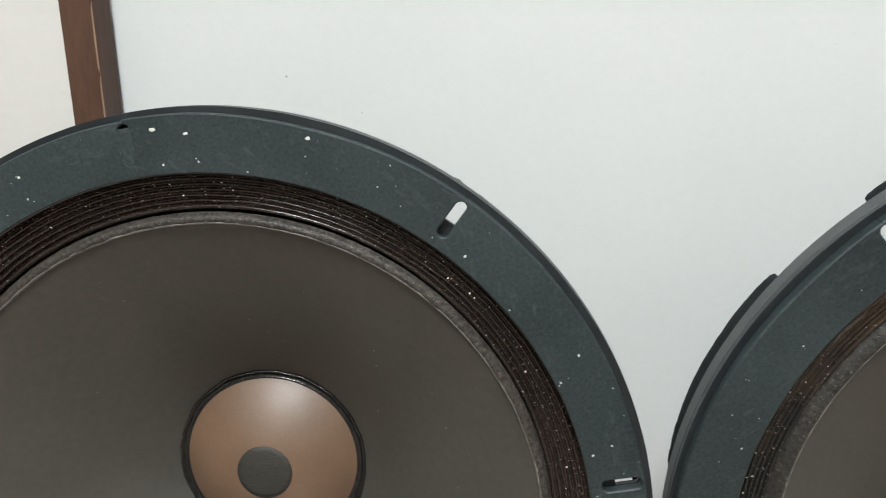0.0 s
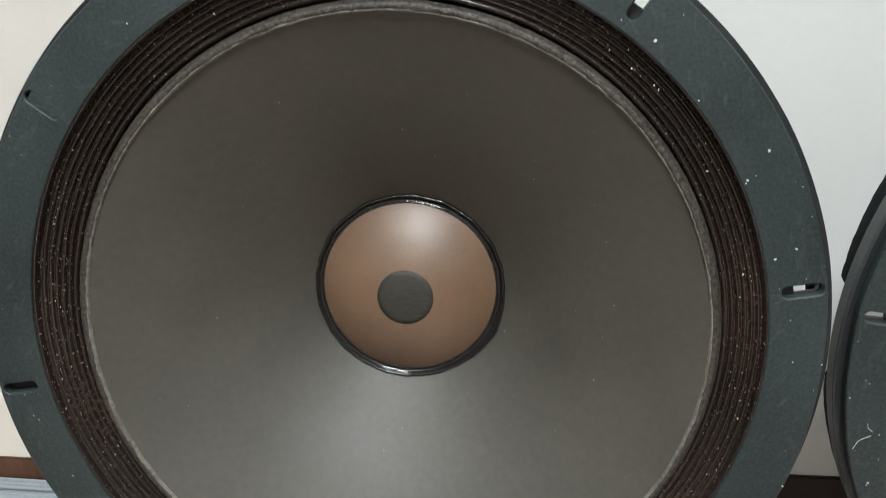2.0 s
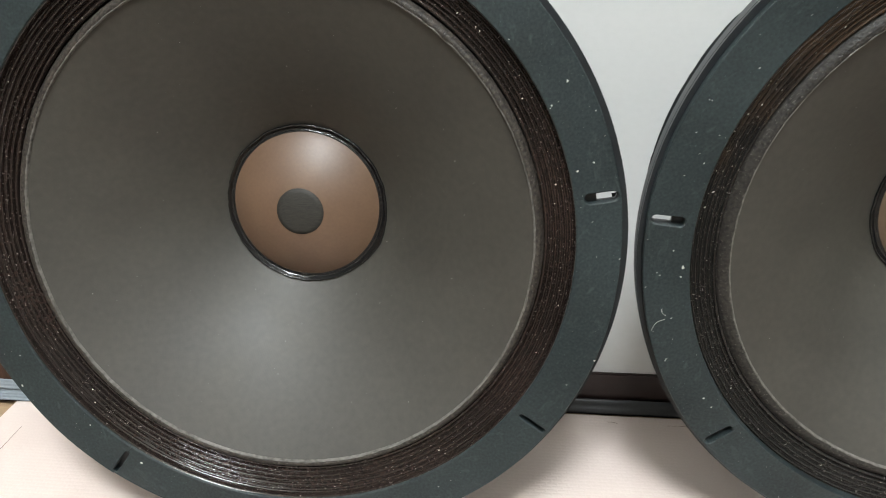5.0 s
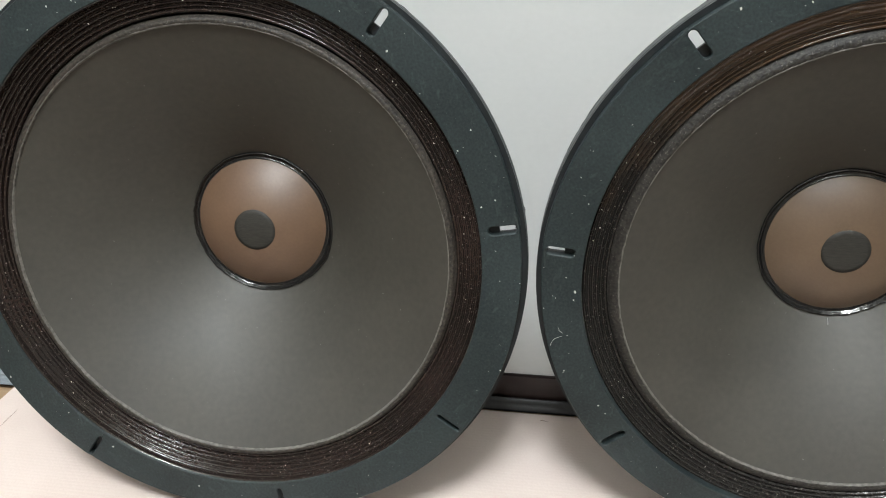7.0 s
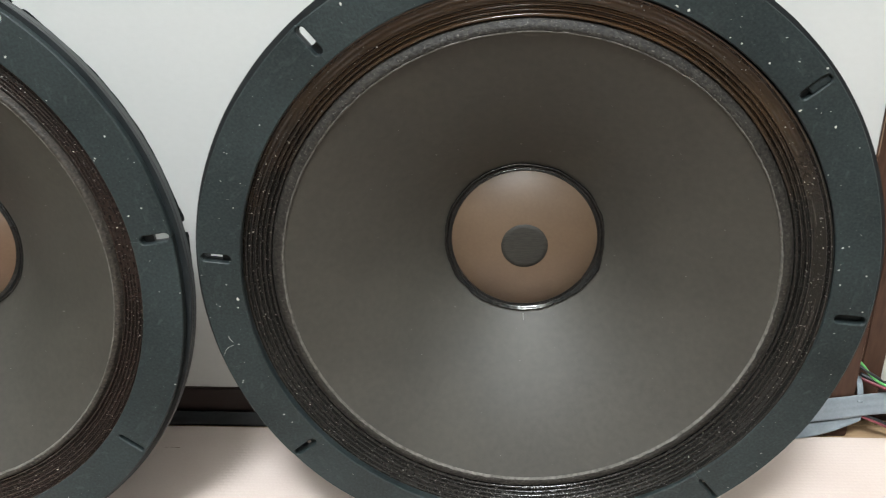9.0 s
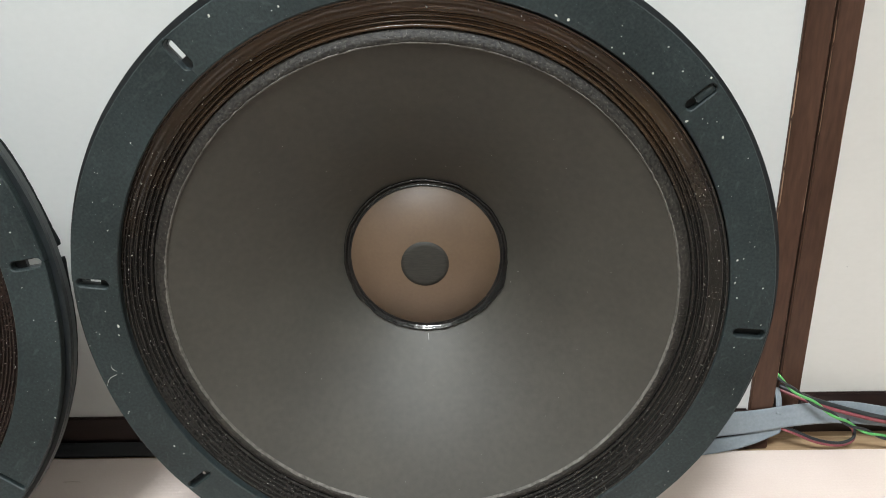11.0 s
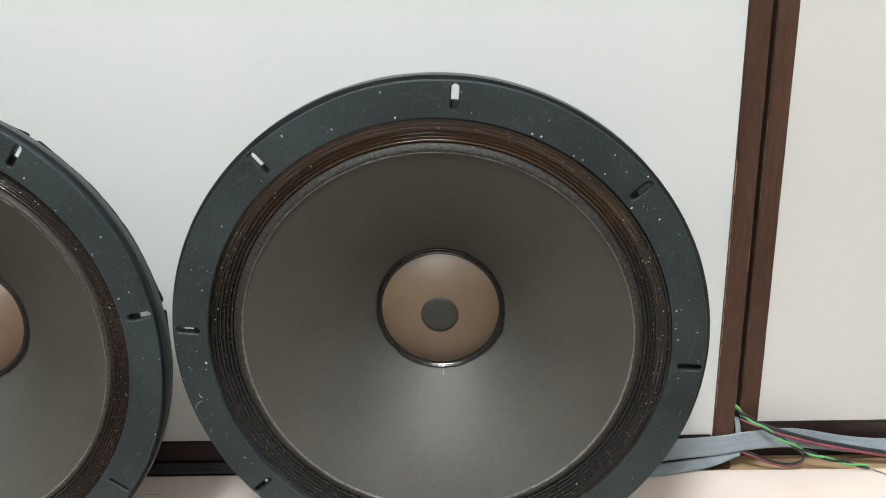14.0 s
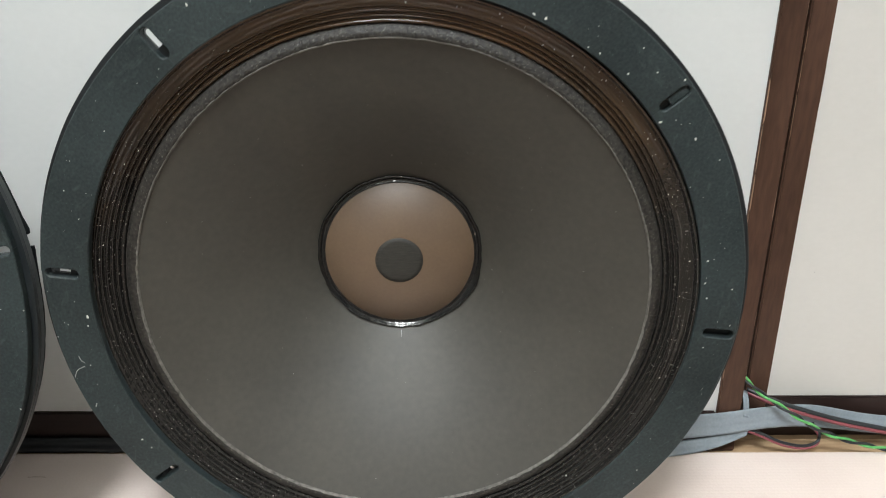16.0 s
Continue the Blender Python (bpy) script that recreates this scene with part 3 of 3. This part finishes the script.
    def glue_wob(a, i):
        e = noise_at(6 * math.cos(a), 6 * math.sin(a), seed * 1.7) + 0.5 * noise_at(25 * math.cos(a), 25 * math.sin(a), seed + i * 0.4) + 0.5 * noise_at(70 * math.cos(a), 70 * math.sin(a), seed - i)
        smear = max(0.0, 1 - abs(((a - radians(-28) + math.pi) % (2 * math.pi)) - math.pi) / 0.5)
        return (0.0003 * e + ((0.0016 * smear + 0.0004 * e) if i > 4 else 0), 0.0003 * e + (0.0010 * smear if i > 4 else 0))
    glue = [(0.0466, 0.0002), (0.0473, 0.0008), (0.0481, 0.0003), (0.0488, -0.0004), (0.0495, 0.0002), (0.0502, 0.0010), (0.0508, 0.0018), (0.0513, 0.0022), (0.0519, 0.0006)]
    glue = [(r, z - ring) for r, z in glue]
    add("glue_bead", lathe(glue, 480, glue_wob), M_GLUE, "glossy black glue bead", True, low)

    for k, s in enumerate(slots):
        g = new("gasket_segment", gasket_segment_mesh(seed + k, halves[k], halves[(k + 1) % 8]))
        g.parent = ob
        g.matrix_local = up @ Matrix.Translation((0, 0, rng.uniform(-0.0003, 0.0003))) @ Matrix.Rotation(s, 4, "Z")

    for s in slots:  # the packing is squeezed out further on one side
        swell = rear[2] * max(0.0, math.cos(s + radians(22.5 - 155)))
        g = new("rear_gasket_segment", rear_gasket_mesh(seed + s, radians(arc[0]), radians(arc[1]), lip_back, rear[0], rear[1] + swell, rear[3]))
        g.parent = ob
        g.matrix_local = up @ Matrix.Rotation(s, 4, "Z")

    for k in filled:
        if tone:  # pushed in, with a hollow at its inner end
            bm = box((SLOT_IN + 0.0056, -HALF * 0.96, -THICK), (SLOT_OUT - 0.0004, HALF * 0.99, -0.0012), 0.0005, 1)
        else:  # nearly flush, with a hollow nick at its outer end
            bm = box((SLOT_IN - 0.0003, -HALF - 0.0003, -THICK), (SLOT_OUT - 0.0016, HALF + 0.0003, -0.0003), 0.0003, 1)
        bmesh.ops.subdivide_edges(bm, edges=bm.edges[:], cuts=3, use_grid_fill=True)
        for v in bm.verts:
            if v.co.z > -0.002:
                v.co.z += 0.0005 * min(0, noise_at(v.co.x * 500, v.co.y * 500, seed + k))
        bmesh.ops.rotate(bm, verts=bm.verts[:], cent=(0, 0, 0), matrix=Matrix.Rotation(slots[k], 3, "Z"))
        add("slot_filler", bm, M_GASKET, "filled bolt slot")

    # paint splashes and grit
    bm = bmesh.new()
    for a, r, size in known:
        fleck(bm, rng, r, radians(a), 0.00035, size * 0.8)
    for _ in range(90):
        fleck(bm, rng, rng.uniform(0.1680, 0.1908), rng.uniform(0, 6.283), 0.00035, 0.00008 + 0.00024 * rng.random() ** 2)
    for _ in range(150):
        fleck(bm, rng, rng.uniform(0.1560, 0.1645), rng.uniform(0, 6.283), -0.0062, 0.00010 + 0.00028 * rng.random() ** 3)
    for a0, r0, a1, r1 in hairs:
        p, q = radians(a0), radians(a1)
        ends = [Vector((r0 * math.cos(p), r0 * math.sin(p), 0.0004)), Vector((r1 * math.cos(q), r1 * math.sin(q), 0.0004))]
        side = (ends[1] - ends[0]).cross(Vector((0, 0, 1)))
        tube([ends[0], (ends[0] + ends[1]) / 2 + side * 0.16, ends[1]], 0.00011, 5, bm)
    bmesh.ops.recalc_face_normals(bm, faces=bm.faces[:])
    dust = bmesh.new()
    for _ in range(110):
        u = rng.random()
        fleck(dust, rng, 0.055 + u * 0.086, rng.uniform(0, 6.283), -(ring + 0.0025) + (0.0065 + 0.083 * u) / 0.0927 * (ring - 0.0081) + 0.0002 + 0.0050 * math.sin(math.pi * (0.07 + 0.88 * u)), 0.00008 + 0.00020 * rng.random() ** 3)
    if tone:  # a short white tick under the cap
        tube([(0.0008, -0.0535, -0.0712), (0.0009, -0.0550, -0.0698), (0.0010, -0.0568, -0.0683)], 0.00025, 5, dust)
    bmesh.ops.recalc_face_normals(dust, faces=dust.faces[:])
    tagged(add("dust", dust, M_SPECK, "pale dust specks on the cone", False, low), kind="stuff")
    fl = add("paint_grit", bm, M_FLECK, "tiny white paint splashes and grit")
    tagged(fl, kind="stuff")
    return ob


def stand(centre, yaw, elev):
    """The pose of a woofer whose face is centred there; yaw: turned to its right; elev: how far it leans back."""
    nrm = Vector((math.sin(radians(yaw)) * math.cos(radians(elev)), -math.cos(radians(yaw)) * math.cos(radians(elev)), math.sin(radians(elev))))
    ex = Vector((0, 0, 1)).cross(nrm).normalized()
    ey = nrm.cross(ex)
    m = Matrix((ex, ey, nrm)).transposed().to_4x4()
    foot = Vector(centre) - ey * (RIM + 0.0008)
    return Matrix.Translation(foot) @ m


KNOWN_LEFT = [(115.0, 0.1823, 0.0008), (120.1, 0.1841, 0.00035), (120.6, 0.1771, 0.0006), (115.4, 0.1728, 0.0005), (94.8, 0.1708, 0.0005), (89.7, 0.1713, 0.0004), (126.9, 0.1739, 0.0004), (29.2, 0.1812, 0.0007), (26.8, 0.1691, 0.0006), (26.5, 0.168, 0.0004), (15.4, 0.1797, 0.0006), (14.6, 0.1707, 0.0006), (-19.5, 0.1905, 0.0006), (5.3, 0.175, 0.0003), (-149.1, 0.187, 0.0008), (-135.0, 0.1714, 0.0006), (-154.4, 0.1754, 0.0004), (-122.2, 0.1727, 0.0008), (-100.1, 0.1756, 0.0007), (49.9, 0.1716, 0.0008), (40.0, 0.1684, 0.0004), (95.5, 0.1855, 0.0011), (91.2, 0.1831, 0.0008), (75.4, 0.1865, 0.0012)]
KNOWN_RIGHT = [(64.8, 0.1807, 0.0005), (66.9, 0.1687, 0.0007), (64.8, 0.1693, 0.0009), (56.3, 0.1684, 0.0005), (54.1, 0.1694, 0.0006), (48.2, 0.1711, 0.0007), (45.0, 0.1816, 0.0005), (41.3, 0.1896, 0.0007), (32.2, 0.1791, 0.0008), (35.0, 0.1803, 0.0003), (24.6, 0.1677, 0.0004), (9.6, 0.1698, 0.0008), (9.7, 0.1731, 0.0004), (3.6, 0.1835, 0.0006), (11.6, 0.1792, 0.0003), (5.1, 0.1685, 0.0005), (2.0, 0.1701, 0.0006), (97.7, 0.169, 0.0008), (111.9, 0.1734, 0.0006), (122.0, 0.1851, 0.0007), (99.8, 0.1866, 0.0005), (-176.8, 0.1702, 0.0009), (-174.9, 0.1711, 0.0005), (-148.9, 0.1755, 0.0009), (-146.5, 0.1743, 0.0006), (163.9, 0.1725, 0.0004), (159.6, 0.1824, 0.0004), (-159.1, 0.1855, 0.0006), (83.6, 0.1842, 0.0005), (38, 0.1685, 0.0008), (88, 0.1745, 0.0003), (81, 0.172, 0.0004)]
loudspeaker(stand((-0.1246, 0.3151, 0.1937), 0.25, 3.38), 9.3, (2, 3, 4, 5, 7), {5: 0.55, 6: 0.6, 7: 0.55}, 3, KNOWN_LEFT, (1.2, 44.0), (2, 3), 0, (), 0.0805, 2.1, 0.1445, -0.0135, (-0.0185, 0.1910, 0.0, 0.0032), "bare black-rimmed woofer, brown dust cap, paint-flecked, leaning back")
loudspeaker(stand((0.2679, 0.3139, 0.1951), -1.1, -1.96), -5.2, (0, 1), {5: 0.85, 6: 0.5, 7: 0.5}, 8, KNOWN_RIGHT, (12.5, 43.5), (1,), 1, ((-169.0, 0.1819, -167.6, 0.1802), (-166.9, 0.1810, -165.2, 0.1891)), 0.0740, 2.8, 0.1425, -0.0170, (-0.0280, 0.1910, 0.0004, 0.0), "bare black-rimmed woofer, brown dust cap, upright beside cables")


# Strands added for thin dark lines on the mat; the last is a crease.
for line in ([(0.0813, 0.4458, 0.0003), (0.085, 0.4455, 0.0004), (0.0886, 0.4443, 0.0003)], [(-0.0128, 0.425, 0.0003), (-0.006, 0.4252, 0.0004), (0.0004, 0.4249, 0.0003)],
             [(0.1253, 0.4445, 0.0003), (0.138, 0.4449, 0.0004), (0.1497, 0.4444, 0.0003)], [(-0.3640, 0.400, 0.0003), (-0.3635, 0.385, 0.0004), (-0.3630, 0.366, 0.0003)]):
    tagged(new("thread", mesh_of("thread", tube(line, 0.00014, 5), M_WORN, True)), "fine brown strand added for the mat's creases and dark marks", "thread")

# ---- cables along the sill ----
def cable(name, bm, material, label, category="cable"):
    ob = tagged(new(name, mesh_of(name, bm, material, True)), label, category)
    return ob


cable("ribbon_cable", ribbon([(0.36, 0.446, 0.0010), (0.43, 0.451, 0.0050), (0.475, 0.4550, 0.0105), (0.52, 0.4575, 0.0140), (0.56, 0.4590, 0.0195), (0.60, 0.4650, 0.0170), (0.66, 0.4720, 0.0060), (0.72, 0.4740, 0.0020), (0.85, 0.476, 0.0000)],
                             [(0.36, 0.456, 0.0240), (0.43, 0.4600, 0.0280), (0.475, 0.4605, 0.0300), (0.52, 0.4612, 0.0325), (0.56, 0.4630, 0.0370), (0.60, 0.4700, 0.0345), (0.66, 0.4800, 0.0190), (0.72, 0.4830, 0.0140), (0.85, 0.4840, 0.0120)], 3, 0.0006),
      M_GREY, "grey flat ribbon cable lying along the sill")
cable("ribbon_cable", ribbon([(0.36, 0.430, 0.0010), (0.44, 0.4400, 0.0012), (0.49, 0.4490, 0.0012), (0.520, 0.4560, 0.0030), (0.545, 0.4585, 0.0130)],
                             [(0.36, 0.442, 0.0040), (0.44, 0.4520, 0.0060), (0.49, 0.4580, 0.0085), (0.522, 0.4600, 0.0125), (0.547, 0.4610, 0.0180)], 2, 0.0006),
      M_GREY, "second grey ribbon cable curling under the first")
cable("ribbon_cable", ribbon([(-0.70, 0.432, 0.0010), (-0.50, 0.4330, 0.0010), (-0.38, 0.4330, 0.0010), (-0.28, 0.431, 0.0010)],
                             [(-0.70, 0.4370, 0.0080), (-0.50, 0.4380, 0.0090), (-0.38, 0.4380, 0.0085), (-0.28, 0.437, 0.0080)], 4),
      M_GREY, "grey ribbon cable along the brown door rail")
cable("ribbon_cable", ribbon([(-0.70, 0.434, 0.0085), (-0.50, 0.4362, 0.0100), (-0.38, 0.4362, 0.0095), (-0.28, 0.435, 0.0090)],
                             [(-0.70, 0.4388, 0.0150), (-0.50, 0.4392, 0.0175), (-0.38, 0.4392, 0.0165), (-0.28, 0.4388, 0.0150)], 3),
      M_GREY, "grey ribbon cable lying on another ribbon cable")
cable("ribbon_cable", ribbon([(-0.20, 0.4545, 0.0010), (-0.05, 0.4560, 0.0008), (0.10, 0.4560, 0.0008), (0.30, 0.4550, 0.0010)],
                             [(-0.20, 0.4600, 0.0100), (-0.05, 0.4612, 0.0105), (0.10, 0.4612, 0.0105), (0.30, 0.4605, 0.0100)], 2, 0.0012),
      M_BLACK, "glossy black flat cable against the door rail")

cable("ribbon_cable", ribbon([(0.5402, 0.4600, 0.0300), (0.5412, 0.4660, 0.0400), (0.5418, 0.4740, 0.0460)], [(0.5452, 0.4600, 0.0290), (0.5460, 0.4660, 0.0390), (0.5466, 0.4740, 0.0450)], 2, 0.0006),
      M_GREY, "grey ribbon cable end rising behind the door stile")

pair = thing("wire_pair", pose(0.57, 0.462, 0), "red and black twin wire lying over the sill", "cable")
for off, material, tint in ((0.0016, M_BLACK, "black wire"), (-0.0016, M_RED, "red wire")):
    part("strand", tube([(-0.022, 0.016, 0.043 + off), (0.004, 0.004, 0.0365 + off), (0.043, 0.000, 0.0260 + off), (0.075, 0.000, 0.0185 + off), (0.105, 0.000, 0.0125 + off), (0.135, 0.002, 0.0075 + off), (0.25, 0.004, 0.0035 + off)], 0.0018), material, pair, tint, True)
loop = thing("wire_loop", pose(0.57, 0.460, 0), "looped brown-red and black twin wire on the sill", "cable")
for off, material, tint in ((0.0011, M_BLACK, "black wire"), (-0.0011, M_RED, "dull red wire")):
    part("strand", tube([(-0.030, 0.002, 0.0190 + off), (-0.012, -0.001, 0.0130 + off), (0.004, -0.003, 0.0065 + off), (0.022, -0.003, 0.0030 + off), (0.034, -0.001, 0.0055 + off), (0.036, 0.002, 0.0120 + off), (0.030, 0.004, 0.020 + off)], 0.0012), material, loop, tint, True)


def twisted(points, radius, turn, phase):
    line = smooth_line(points, 24)
    out, run = [], 0.0
    for i, p in enumerate(line):
        t = (line[min(i + 1, len(line) - 1)] - line[max(i - 1, 0)]).normalized()
        if i:
            run += (p - line[i - 1]).length
        s = t.cross(Vector((0, 0, 1))).normalized()
        w = s.cross(t)
        f = 2 * math.pi * run / turn + phase
        out.append(p + radius * (math.cos(f) * s + math.sin(f) * w))
    return tube(out[::2], radius, 8)


twist = thing("twisted_wire", pose(0.54, 0.458, 0), "green and black twisted wire hanging over the ribbon cable", "cable")
way = [(-0.006, 0.012, 0.066), (0.010, 0.002, 0.0525), (0.034, -0.006, 0.0385), (0.058, -0.006, 0.0235), (0.082, -0.005, 0.0130), (0.106, -0.005, 0.0065), (0.124, -0.006, 0.0030)]
part("strand", twisted(way, 0.0011, 0.034, 0.4), M_GREEN, twist, "green wire", True)
part("strand", twisted(way, 0.0011, 0.034, 0.4 + math.pi), M_BLACK, twist, "black wire", True)
part("bare_end", tube([(0.123, -0.006, 0.0028), (0.132, -0.012, 0.0016), (0.143, -0.023, 0.0012), (0.160, -0.036, 0.0012)], 0.0007), M_BARE, twist, "bare tinned wire end", True)
